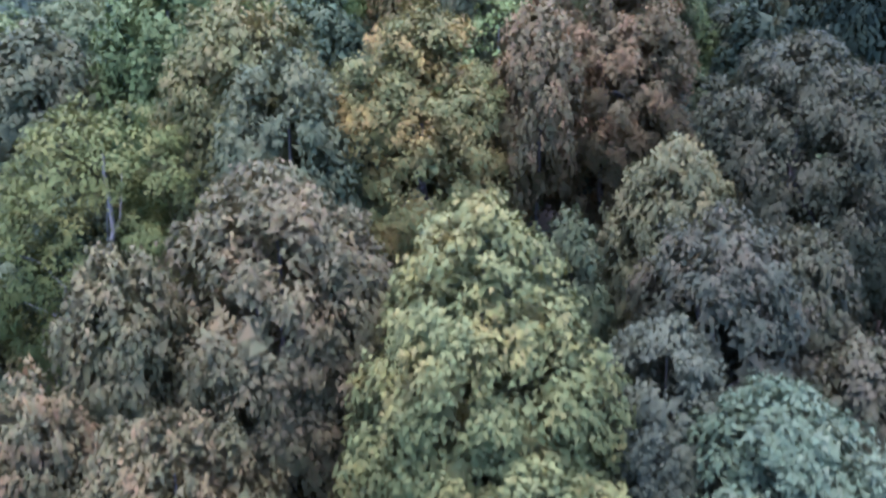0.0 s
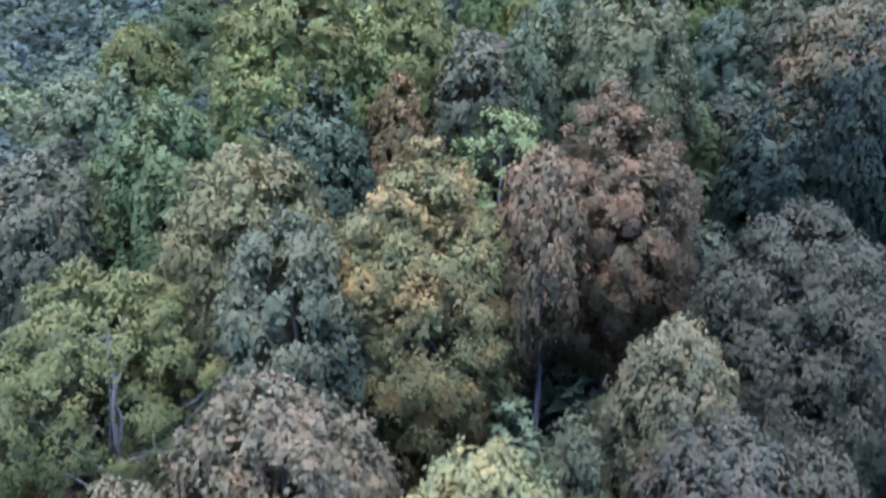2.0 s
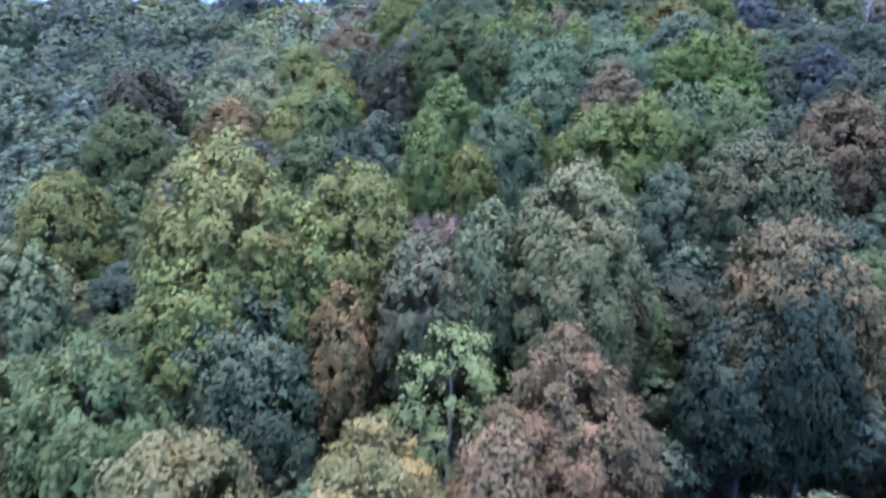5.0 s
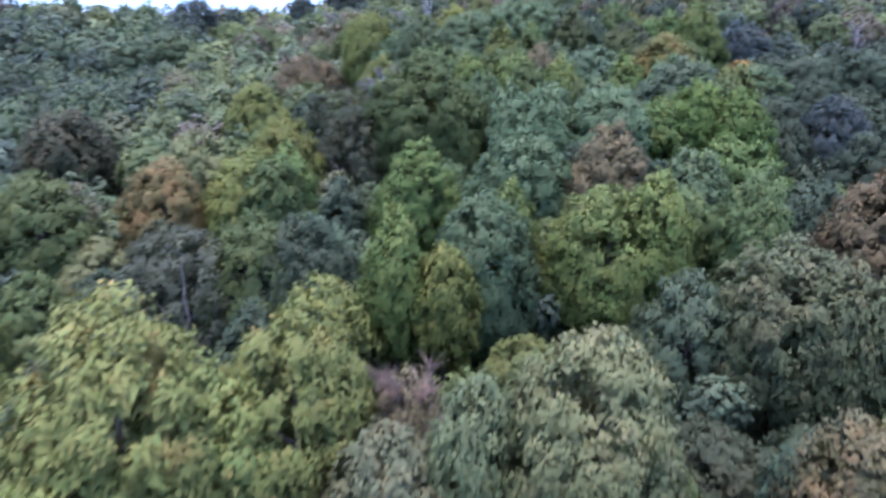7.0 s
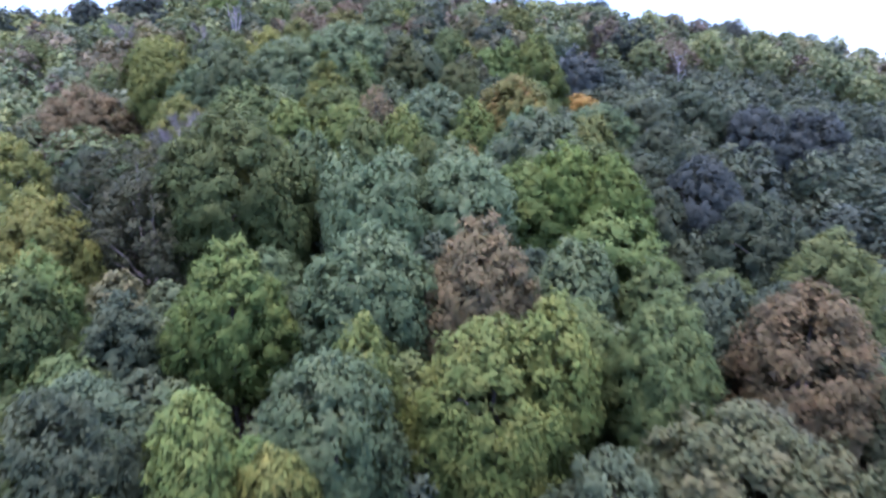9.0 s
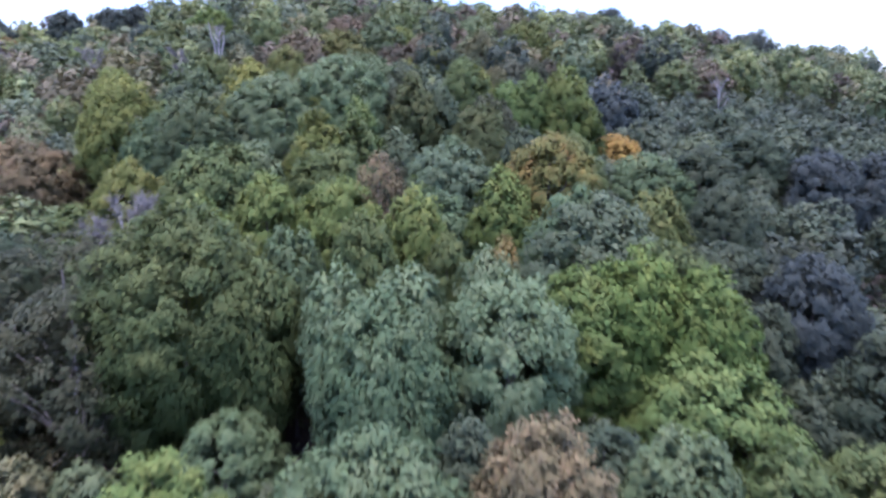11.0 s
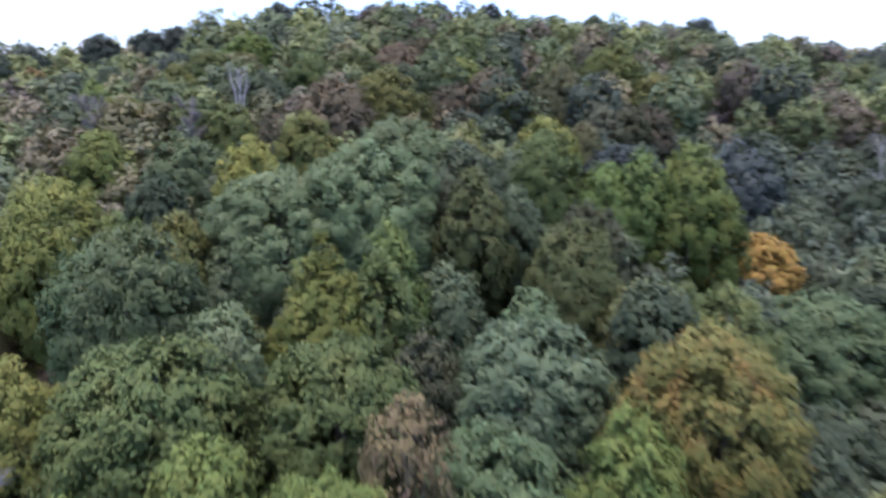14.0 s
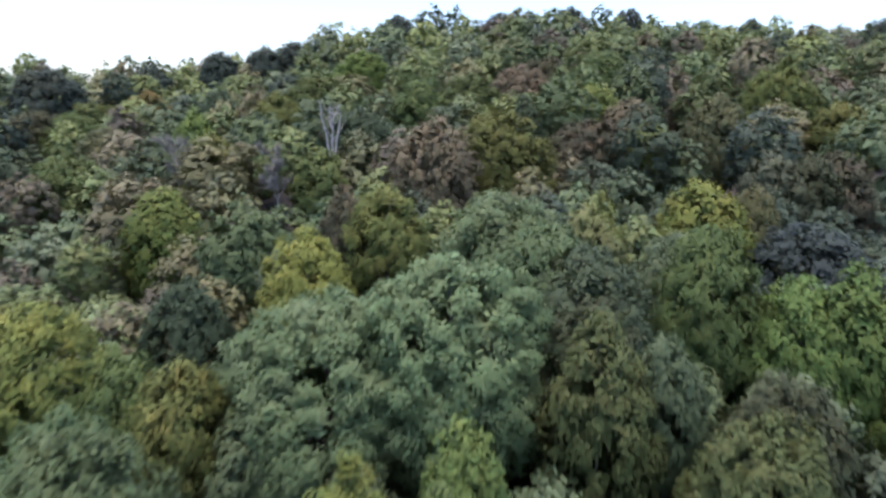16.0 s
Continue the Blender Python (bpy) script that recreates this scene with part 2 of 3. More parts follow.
def leaf_tris(rng, at, out, length, droop, loose=1.0, whole=None, lump=0.55):
    """Pointed leaves that hang over one another on a leafy head: corners and soft normals."""
    n = len(at)
    face = unit(out * 0.8 + np.array([0, 0, 0.4]) + rng.normal(0, 0.3 * loose, (n, 3)))
    way = rng.normal(0, 0.6, (n, 3)) + np.array([0, 0, -droop])
    way = unit(way - face * (way * face).sum(1, keepdims=True) + face * rng.uniform(-0.05, 0.3, (n, 1)) * loose)
    side = np.cross(way, face)
    L = length * rng.uniform(0.75, 1.5, (n, 1))
    W = L * rng.uniform(0.36, 0.48, (n, 1))
    corners = np.stack([at - way * L * 0.4 - side * W, at - way * L * 0.4 + side * W, at + way * L * 0.6], 1)
    soft = unit((out * 0.9 if whole is None else out * lump + whole * (1.15 - lump)) + np.array([0, 0, 0.15]) + rng.normal(0, 0.07 * loose, (n, 3)))
    return np.stack([corners, np.repeat(soft[:, None], 3, 1)], 1)


def dome(u, belt, foot, power, close):
    """Width of a crown at the height u: widest at the belt, rounded above, drawn in a little below."""
    above = np.clip(1 - (np.clip(u - belt, 0, 1) / (1 - belt)) ** power, 0, 1) ** close
    return np.where(u > belt, above, 1 - foot * (np.clip(belt - u, 0, 1) / belt) ** 2)


PROFILE = {
    "round": lambda u: dome(u, 0.4, 0.42, 2.1, 0.52),
    "tall": lambda u: dome(u, 0.36, 0.4, 1.7, 0.66),
    "cone": lambda u: dome(u, 0.22, 0.25, 1.35, 0.75),
    "sparse": lambda u: dome(u, 0.45, 0.5, 2.1, 0.5),
}
CROWN_HEIGHT = {"round": 7.4, "tall": 9.4, "cone": 10.5, "sparse": 8.2}
RADIUS = 3.5

def lobes(rng, shape, count, small=0.2, large=0.34):
    """Centres and sizes of the leafy heads that make up a crown, whose top lies at z = 0."""
    tall = CROWN_HEIGHT[shape]
    u = np.linspace(0.02, 1, 90)
    r, z = PROFILE[shape](u) * RADIUS, (u - 1) * tall
    step = np.hypot(np.diff(r), np.diff(z)) * (r[1:] + r[:-1])
    total = np.concatenate([[0], np.cumsum(step)])
    p1, p2, p3 = rng.uniform(0, 6.3, 3)
    size = RADIUS * (small + (large - small) * rng.random(count) ** 1.4)
    got = []
    for k in range(count):
        t = rng.random(14) * total[-1]
        a, uu = rng.uniform(0, 2 * math.pi, 14), np.interp(t, total, u)
        warp = 1 + 0.13 * np.sin(2 * a + p1 + 2 * uu) + 0.11 * np.sin(3 * a + p2 - 4 * uu) + 0.06 * np.sin(5 * a + p3 + 9 * uu)
        deep = np.where(rng.random(14) < 0.1, rng.uniform(0.72, 0.9, 14), rng.uniform(0.95, 1.04, 14))
        rr = np.maximum(np.interp(t, total, r) * warp * deep - size[k] * 0.75, 0)
        zz = np.interp(t, total, z) * (1 + 0.06 * np.sin(2 * a + p2)) - size[k] * 0.8
        c = np.stack([np.cos(a) * rr, np.sin(a) * rr, zz], 1)
        best = int(np.argmax(np.min(np.linalg.norm(c[:, None] - np.array(got)[None], axis=2), axis=1))) if got else int(np.argmax(uu))
        got.append(c[best])
    c = np.array(got)
    return c, size


def crown_leaves(seed, shape, leaves, leaf, count, small=0.14, large=0.28, loose=1.0, tuft=16, lump=0.5):
    """A crown: leafy heads side by side over a dome; on each, rounded tufts of leaves that hang a little, and larger leaves in the shade behind."""
    rng = np.random.default_rng(seed)
    c, s = lobes(rng, shape, count, small, large)
    mid = np.array([0, 0, -0.62 * CROWN_HEIGHT[shape]])
    flat = np.stack([rng.uniform(1.0, 1.3, count), rng.uniform(1.0, 1.3, count), rng.uniform(0.75, 1.0, count)], 1)
    out = unit(unit((c - mid) * np.array([1, 1, 0.8])) + np.array([0, 0, 0.4]))
    n = int(leaves / tuft * 2.4)
    k = rng.choice(count, n, p=s ** 2 / (s ** 2).sum())
    d = unit(rng.normal(0, 1, (n, 3)) + out[k] * 1.1)
    hump = 1 + 0.12 * np.sin(d[:, :1] * 5 + k[:, None]) * np.sin(d[:, 1:2] * 5 + 2 * k[:, None])
    depth = np.where(rng.random((n, 1)) < 0.08 * loose, rng.uniform(1.0, 1.2, (n, 1)), 1.0 - 0.3 * rng.random((n, 1)) ** 1.7)
    at = c[k] + d * (s[k][:, None] * hump * flat[k] * depth)
    bare = np.ones(n, bool)
    for j in range(count):
        bare &= ~(((((at - c[j]) / (s[j] * flat[j])) ** 2).sum(1) < 0.55) & (k != j))
    m = min(leaves // tuft, int(bare.sum()))
    at, d = at[bare][:m], unit(d[bare][:m] + rng.normal(0, 0.2 * loose, (m, 3)))
    wide = leaf * math.sqrt(tuft) * rng.uniform(0.45, 0.8, (m, 1))
    at, d, wide = np.repeat(at, tuft, 0), np.repeat(d, tuft, 0), np.repeat(wide, tuft, 0)
    n = len(at)
    e = unit(rng.normal(0, 1, (n, 3)) + d * 0.7 + np.array([0, 0, 0.35]))
    at = at + e * wide * rng.uniform(0.45, 1.0, (n, 1)) * np.array([1, 1, 0.8]) - np.array([0, 0, 0.6]) * (wide * rng.random((n, 1)) ** 3)
    body = unit(d * 0.6 + e * 0.55)
    quads = [leaf_tris(rng, at, body, leaf, 0.8, loose, unit(at - mid), lump)]
    if shape != "sparse":
        m = leaves // 5
        j = rng.integers(0, count, m)
        back = c[j] + (rng.normal(0, 0.35, (m, 3)) - out[j] * 0.08) * s[j][:, None]
        quads.append(leaf_tris(rng, back, unit(back - mid), leaf * 2.3, 0.6, 1.0))
    return np.concatenate(quads), c, s


def leaves_mesh(name, q, mats):
    n = len(q)
    me = mesh_from(name, q[:, 0].reshape(-1, 3), np.arange(n * 3).reshape(n, 3), mats, True)
    soft = me.attributes.new("custom_normal", "FLOAT_VECTOR", "CORNER")
    soft.data.foreach_set("vector", np.ascontiguousarray(q[:, 1], np.float32).ravel())
    return me


def tube(path, radii, sides=7):
    """A tapered, bent branch through the points of path."""
    path = np.asarray(path, float)
    v, f = [], []
    for i, p in enumerate(path):
        d = unit(path[min(i + 1, len(path) - 1)] - path[max(i - 1, 0)])
        a = unit(np.cross(d, np.array([0.3, 1, 0.1])))
        b = np.cross(d, a)
        for k in range(sides):
            w = 2 * math.pi * k / sides
            v.append(p + radii[i] * (a * math.cos(w) + b * math.sin(w)))
    for i in range(len(path) - 1):
        for k in range(sides):
            f.append((i * sides + k, i * sides + (k + 1) % sides, (i + 1) * sides + (k + 1) % sides, (i + 1) * sides + k))
    return np.array(v), np.array(f)


def bent(rng, a, b, steps, wobble, rise=0.0):
    s = np.linspace(0, 1, steps)[:, None]
    p = np.asarray(a) * (1 - s) + np.asarray(b) * s + rng.normal(0, wobble, (steps, 3)) * np.sin(s * math.pi)
    p[:, 2] += rise * np.sin(s[:, 0] * math.pi)
    return p


class Kind:
    """The meshes that all trees of one growth share: the crown hangs from its top, the trunk stands on its foot and is 1 high."""

    def __init__(self, seed, shape, leaves, leaf, count, limb_count, small, large, wood, tuft):
        q, c, s = crown_leaves(seed, shape, leaves, leaf, count, small, large, 1.0, tuft)
        rng = np.random.default_rng(seed + 500)
        self.crown = leaves_mesh("crown", q, [FOLIAGE["green"]])
        self.tall = CROWN_HEIGHT[shape]
        p = bent(rng, (0, 0, -0.06), (0, 0, 1), 9, 0.0)
        p[1:-1, :2] += rng.normal(0, 0.07, (7, 2))
        r = np.linspace(0.2, 0.09, 9)
        r[0] = 0.31
        self.trunk = mesh_from("trunk", *tube(p, r, 8), [wood], True)
        self.limbs = []
        for k in rng.permutation(len(c))[:limb_count]:
            a = (rng.normal(0, 0.05), rng.normal(0, 0.05), -self.tall * (rng.uniform(0.85, 1.05) if shape == "sparse" else rng.uniform(0.5, 0.8)))
            self.limbs.append(mesh_from("limb", *tube(bent(rng, a, c[k], 7, 0.12, 0.25), np.linspace(0.05 if shape == "sparse" else 0.11, 0.02, 7), 6), [wood], True))
        self.limbs.append(mesh_from("limb", *tube(bent(rng, (0, 0, -self.tall * 0.82), (0.1, 0, -self.tall * 0.18), 7, 0.12), np.linspace(0.13, 0.04, 7), 6), [wood], True))


# growths of each shape: finest for the trees that the flight starts over, coarser for those it sees from further off
KINDS = {}
VARIANTS = {"round": 4, "tall": 3, "cone": 1, "sparse": 1}
for grade, leaves, leaf, tuft, count, limb_count, small, large in (("hero", 66000, 0.102, 34, 110, 4, 0.14, 0.28), ("near", 26000, 0.156, 22, 95, 3, 0.14, 0.28), ("mid", 9500, 0.265, 12, 70, 0, 0.17, 0.3)):
    for shape, variants in VARIANTS.items():
        for v in range(variants):
            thin = 0.6 if shape == "sparse" else 1.0
            KINDS[grade, shape, v] = Kind(100 * v + len(KINDS) * 7 + 11, shape, int(leaves * thin), leaf, int(count * (0.8 if shape == "sparse" else 1)), limb_count + (7 if shape == "sparse" else 0), small, large, GREY_BARK if shape == "sparse" else BARK, tuft)
SHAPE_WORDS = {"round": "broad rounded", "tall": "tall oval", "cone": "narrow pointed", "sparse": "thin open"}
planted = []
pick = random.Random(7)


def reach(x, y):
    """How near the flight line passes to a tree that lies ahead of it."""
    best = 1e9
    for k in range(0, 13):
        py = 117.0 * k / 12
        px = 28.0 * (k / 12) ** 2
        pz = 30 + 57.6 * min(1.0, 0.27 + 0.73 * k / 12)
        if y > py + 8:
            best = min(best, math.dist((x, y, canopy(x, y)), (px, py, pz)))
    return best


def part(name, data, parent, m, label="", material=None):
    ob = new(name, data)
    ob.parent = parent
    ob.matrix_basis = m
    if material:
        ob.material_slots[0].link = "OBJECT"
        ob.material_slots[0].material = material
    return tagged(ob, label)


def tree(colour, shape, x, y, top, radius):
    """One tree: where it stands, the height of its top and the radius of its crown."""
    base = float(ground_z(x, y))
    near = reach(x, y)
    step_of = radius / (1.0 if near < 32 and y < 47 else 1.5 if near < 72 else 2.4)
    grade = "hero" if step_of > 4.4 else "near" if step_of > 2.5 else "mid"
    kind = KINDS[grade, shape, pick.randrange(VARIANTS[shape])]
    ob = new("tree")
    ob.matrix_basis = pose(x, y, base, 0, 0, pick.uniform(0, 360))
    s = radius / RADIUS
    tall = top - base
    zs = min(s * (1.5 if radius > 3 else 1.8), max(s * pick.uniform(0.95, 1.12), 0.72 * tall / kind.tall), 0.86 * tall / kind.tall)
    hang = pose(0, 0, tall) @ Matrix.Diagonal((s * pick.uniform(0.93, 1.07), s * pick.uniform(0.93, 1.07), zs, 1))
    w = 0.55 + 0.45 * s
    part("trunk", kind.trunk, ob, Matrix.Diagonal((w, w, tall - 0.78 * zs * kind.tall, 1)), "grey-brown trunk")
    for limb in kind.limbs:
        part("limb", limb, ob, hang)
    part("crown", kind.crown, ob, hang, COLOURS[colour][3], FOLIAGE[colour])
    planted.append((x, y, radius))
    return tagged(ob, SHAPE_WORDS[shape] + " tree with " + COLOURS[colour][3], "tree", "hillside trees")


# ---- the trees that stand out, up the slope: colour, shape, x, y, top, crown radius ----
tree("pale_gold", "tall", 1.1, 21.0, 27.0, 4.0)
tree("tan", "round", -5.9, 24.6, 27.2, 4.3)
tree("tan", "round", -10.4, 22.0, 25.0, 1.9)
tree("gold_tan", "round", -11.9, 19.1, 21.8, 1.8)
tree("gold_tan", "round", -7.2, 17.0, 21.6, 2.7)
tree("olive_lime", "sparse", -15.8, 33.0, 29.2, 5.0)
tree("olive", "round", -7.3, 33.8, 31.3, 4.2)
tree("olive_gold", "round", -10.0, 37.9, 34.1, 4.0)
tree("gold", "tall", -1.2, 37.8, 34.5, 5.5)
tree("russet", "round", 5.0, 37.6, 34.0, 2.4)
tree("russet", "tall", 9.5, 42.4, 37.3, 4.6)
tree("brown_grey", "round", 15.8, 32.2, 32.0, 4.9)
tree("tan", "round", 9.6, 29.4, 27.8, 2.6)
tree("brown_tan", "round", 10.0, 24.5, 25.7, 3.3)
tree("brown_grey", "round", 13.1, 24.7, 24.9, 1.9)
tree("olive_tan", "tall", 4.8, 25.5, 25.7, 1.4)
tree("grey_green", "round", 7.2, 21.7, 22.7, 3.0)
tree("teal", "round", 9.3, 17.3, 22.1, 3.3)
tree("brown_grey", "round", 13.6, 21.4, 22.1, 2.2)
tree("green", "round", -16.4, 44.5, 36.5, 4.6)
tree("blue_green", "round", -9.7, 51.5, 37.7, 4.8)
tree("lime", "sparse", 3.6, 49.4, 35.5, 4.2)
tree("olive", "round", -23.4, 42.5, 33.2, 3.4)
tree("hollow_dark_green", "round", 21.7, 47.1, 36.9, 3.2)
tree("autumn_green", "round", -11.0, 55.9, 46.7, 5.7)
tree("autumn_green", "round", -2.8, 58.5, 44.7, 4.7)
tree("autumn_green", "round", -6.8, 56.0, 42.8, 3.6)
tree("autumn_green", "round", -12.4, 52.3, 40.4, 3.4)
tree("yellow_green", "round", -31.1, 77.0, 42.9, 5.1)
tree("soft_green", "round", -35.3, 71.6, 37.6, 5.0)
tree("soft_green", "cone", -27.5, 63.4, 38.9, 2.7)
tree("lime_green", "tall", 7.6, 97.6, 53.5, 4.1)
tree("olive_green", "round", 12.7, 53.1, 45.1, 4.6)
tree("soft_green", "round", 6.7, 53.8, 42.5, 2.5)
tree("olive", "round", 2.0, 52.9, 40.6, 3.1)
tree("orange_brown", "tall", -3.1, 51.1, 38.0, 2.1)
tree("blue_green", "round", 26.0, 70.7, 43.5, 3.9)
tree("gold_tan", "round", 24.8, 47.9, 42.2, 4.0)
tree("hollow_dark_green", "round", 24.8, 45.6, 40.2, 2.9)
tree("lime_green", "tall", 14.5, 82.4, 50.0, 2.3)
tree("lime_green", "round", 23.2, 80.6, 49.2, 5.1)
tree("olive", "tall", -1.6, 109.2, 48.7, 3.5)
tree("green", "round", 34.8, 78.0, 50.2, 3.8)
tree("pink_brown", "tall", 26.2, 90.7, 55.4, 3.8)
tree("rust", "round", 45.8, 76.2, 50.4, 5.3)
tree("olive_tan", "round", 32.0, 67.8, 46.6, 5.3)
tree("bright_green", "tall", 8.4, 81.4, 43.2, 4.9)
tree("bright_green", "tall", 3.9, 86.0, 45.3, 3.6)
tree("yellow", "sparse", -2.1, 72.2, 43.7, 3.7)
tree("teal_green", "round", 18.2, 93.6, 53.7, 4.9)
tree("lime_green", "round", 41.2, 107.7, 57.9, 5.7)
tree("green", "round", 45.6, 106.0, 59.6, 4.7)
tree("deep_green", "round", 57.1, 112.7, 57.8, 5.0)
tree("bright_green", "round", 44.2, 99.2, 53.0, 5.6)
tree("green", "round", -8.1, 85.3, 46.6, 4.5)
tree("grey_green", "sparse", -14.3, 84.2, 45.5, 4.9)
tree("orange_brown", "round", -20.2, 103.4, 50.4, 4.9)
tree("yellow_green", "round", -10.9, 102.8, 51.2, 5.6)
tree("brown_green", "sparse", 1.8, 120.5, 56.5, 6.1)
tree("green", "round", 10.1, 117.4, 63.0, 7.0)
tree("pink_brown", "round", -8.0, 166.1, 66.7, 7.5)
tree("yellow", "round", -14.6, 137.8, 60.1, 4.2)
tree("green", "round", -32.9, 100.9, 49.0, 5.3)
tree("olive_tan", "round", 33.8, 63.8, 45.7, 2.8)
tree("green", "round", 12.2, 145.5, 63.6, 7.9)
tree("green", "round", 26.3, 138.5, 66.3, 4.9)
tree("deep_green", "round", 44.8, 169.8, 77.5, 6.0)
tree("blue_dark_hazed", "round", 87.4, 178.8, 76.7, 5.8)
tree("blue_dark_hazed", "round", 60.9, 105.3, 57.7, 4.1)
tree("deep_green", "round", 60.1, 95.7, 54.1, 4.8)
tree("green", "round", 59.0, 85.9, 52.1, 5.0)
tree("bright_green", "round", -6.9, 102.8, 51.7, 3.0)
tree("teal_green", "round", 11.5, 78.6, 48.9, 3.9)
tree("lime_green", "tall", 3.9, 75.6, 48.8, 2.4)
tree("deep_green", "round", -3.7, 83.5, 46.7, 4.2)
tree("yellow_green", "round", 7.6, 74.3, 45.5, 2.3)
tree("brown_green", "sparse", 0.4, 129.0, 59.8, 7.4)
tree("yellow_green", "round", -8.4, 116.7, 55.4, 4.8)
tree("orange_olive", "round", 48.3, 129.5, 67.7, 5.3)
tree("lime_green", "tall", 40.9, 126.1, 64.8, 3.0)
tree("teal_grey", "round", 40.1, 138.1, 66.3, 5.3)
tree("teal_grey", "round", 43.7, 113.3, 62.7, 5.5)
tree("orange_brown", "tall", 37.2, 118.0, 59.0, 2.2)
tree("green", "round", 23.4, 114.2, 62.1, 2.5)
tree("green", "round", 30.3, 114.4, 60.1, 1.9)
tree("yellow_green", "cone", 26.5, 148.4, 71.9, 4.1)
tree("lime_green", "round", 23.8, 124.6, 64.0, 4.1)
tree("lime_green", "round", 29.4, 120.1, 63.5, 2.9)
tree("dark_olive", "tall", 42.3, 158.2, 76.0, 3.5)
tree("teal_silver", "round", 33.5, 165.5, 78.0, 6.9)
tree("green", "round", 55.7, 171.6, 78.8, 4.6)
tree("lime_green", "tall", 69.7, 163.0, 78.7, 4.9)
tree("deep_green", "round", 75.3, 132.5, 61.1, 5.0)
tree("green", "round", 57.2, 139.6, 67.4, 4.3)
tree("teal_green", "round", 72.0, 145.0, 64.3, 5.6)
tree("orange", "round", 80.5, 164.5, 66.3, 4.7)
tree("olive_lime", "round", 54.3, 118.8, 62.5, 3.2)
tree("blue_green", "round", 87.3, 151.8, 66.7, 4.8)
tree("deep_green", "round", 102.0, 156.1, 67.1, 6.5)
tree("acid_green", "round", 42.6, 105.0, 59.6, 3.3)
tree("acid_green", "round", 46.8, 102.5, 58.5, 3.6)
tree("lime_green", "round", 11.9, 127.8, 62.4, 3.2)
tree("lime_green", "round", 17.9, 129.8, 64.2, 3.4)
tree("green", "round", 14.8, 140.6, 66.5, 5.7)
tree("yellow_green", "round", 5.5, 143.3, 64.9, 4.7)
tree("yellow", "round", 4.0, 166.7, 74.9, 4.9)
tree("teal_green", "round", 12.8, 151.2, 72.2, 4.0)
tree("teal_pale", "round", 19.1, 147.0, 66.8, 3.3)
tree("teal_pale", "round", 20.1, 109.6, 59.0, 2.7)
tree("teal_pale", "round", 24.5, 107.2, 59.1, 3.1)
tree("teal_pale", "round", 30.9, 107.3, 59.9, 2.7)
tree("yellow_green", "round", 12.6, 120.9, 60.6, 4.4)
tree("teal_green", "round", 18.1, 117.7, 60.9, 2.6)
tree("green", "round", 14.8, 113.7, 59.0, 3.0)
tree("green", "cone", 31.0, 147.7, 70.7, 3.3)
tree("blue_green", "round", 37.3, 151.3, 68.0, 3.5)
tree("dark_olive", "round", 50.3, 151.8, 71.1, 4.8)
tree("deep_green", "round", 51.2, 140.4, 68.0, 3.6)
tree("dead_gold", "sparse", 28.5, 128.3, 65.9, 2.4)
tree("bright_yellow", "round", 22.2, 177.3, 78.1, 4.3)
tree("teal_pale", "round", 40.6, 183.6, 80.3, 7.4)
tree("teal_green", "round", 42.2, 174.2, 78.5, 5.5)
tree("teal_silver", "round", 24.7, 166.3, 75.5, 7.2)
tree("bright_green", "round", 62.3, 168.2, 75.0, 4.7)
tree("brown_green", "round", 52.0, 153.8, 72.3, 4.0)
tree("yellow_green", "round", 65.9, 194.5, 80.5, 5.1)
tree("blue_dark_hazed", "round", 75.3, 187.7, 76.1, 6.4)
tree("olive_green", "round", 50.1, 186.4, 78.8, 3.3)
tree("blue_green", "round", 56.5, 179.5, 76.6, 5.3)
tree("olive_lime", "round", 29.2, 185.6, 81.1, 4.3)
tree("brown_tan", "tall", 25.1, 187.1, 81.3, 2.3)
tree("olive_lime", "round", 47.1, 222.1, 88.3, 6.6)
tree("purple_brown", "round", 36.8, 214.4, 87.5, 5.2)
tree("brown_tan", "round", 65.1, 234.0, 87.0, 6.9)
tree("olive_lime", "round", 73.9, 231.5, 86.6, 5.9)
tree("teal_green", "round", 14.0, 195.1, 78.5, 4.8)
tree("lime_green", "round", 1.2, 210.2, 78.7, 5.3)
tree("green", "round", -26.1, 248.5, 80.8, 7.8)
tree("deep_green", "round", 12.3, 176.4, 74.3, 3.7)
tree("green", "round", 9.5, 166.7, 71.4, 4.2)
tree("olive_lime", "round", 14.9, 162.2, 71.8, 3.1)
tree("teal_green", "round", 8.5, 160.2, 69.7, 4.3)
tree("bright_green", "tall", 32.9, 151.6, 72.3, 2.7)
tree("blue_green", "round", 46.5, 158.1, 73.9, 2.5)
tree("bright_green", "tall", 64.6, 165.0, 76.9, 3.3)
tree("far_hazed_green", "round", 113.4, 424.7, 132.7, 7.5)
tree("olive_lime", "round", 112.7, 259.6, 97.7, 6.7)
tree("green", "round", 84.0, 287.3, 102.0, 7.1)
tree("lime_green", "round", 26.1, 318.6, 104.9, 7.3)
tree("green", "round", 48.2, 263.9, 96.0, 6.6)
tree("green", "round", 37.6, 261.3, 94.7, 5.3)
tree("olive", "round", 86.7, 234.5, 91.2, 4.5)
tree("purple_brown", "round", 74.0, 240.3, 90.4, 5.7)
tree("orange_brown", "round", -36.8, 337.4, 94.9, 7.8)
tree("lime_green", "round", -11.1, 281.3, 88.8, 4.6)
tree("olive_lime", "round", 0.3, 244.1, 84.7, 5.6)
tree("brown_grey", "round", 69.3, 283.5, 101.0, 6.9)
tree("green", "round", 15.4, 294.3, 97.5, 7.8)
tree("olive_lime", "round", 113.7, 240.9, 90.0, 6.0)
tree("grey_green", "round", 84.3, 211.9, 82.8, 4.6)
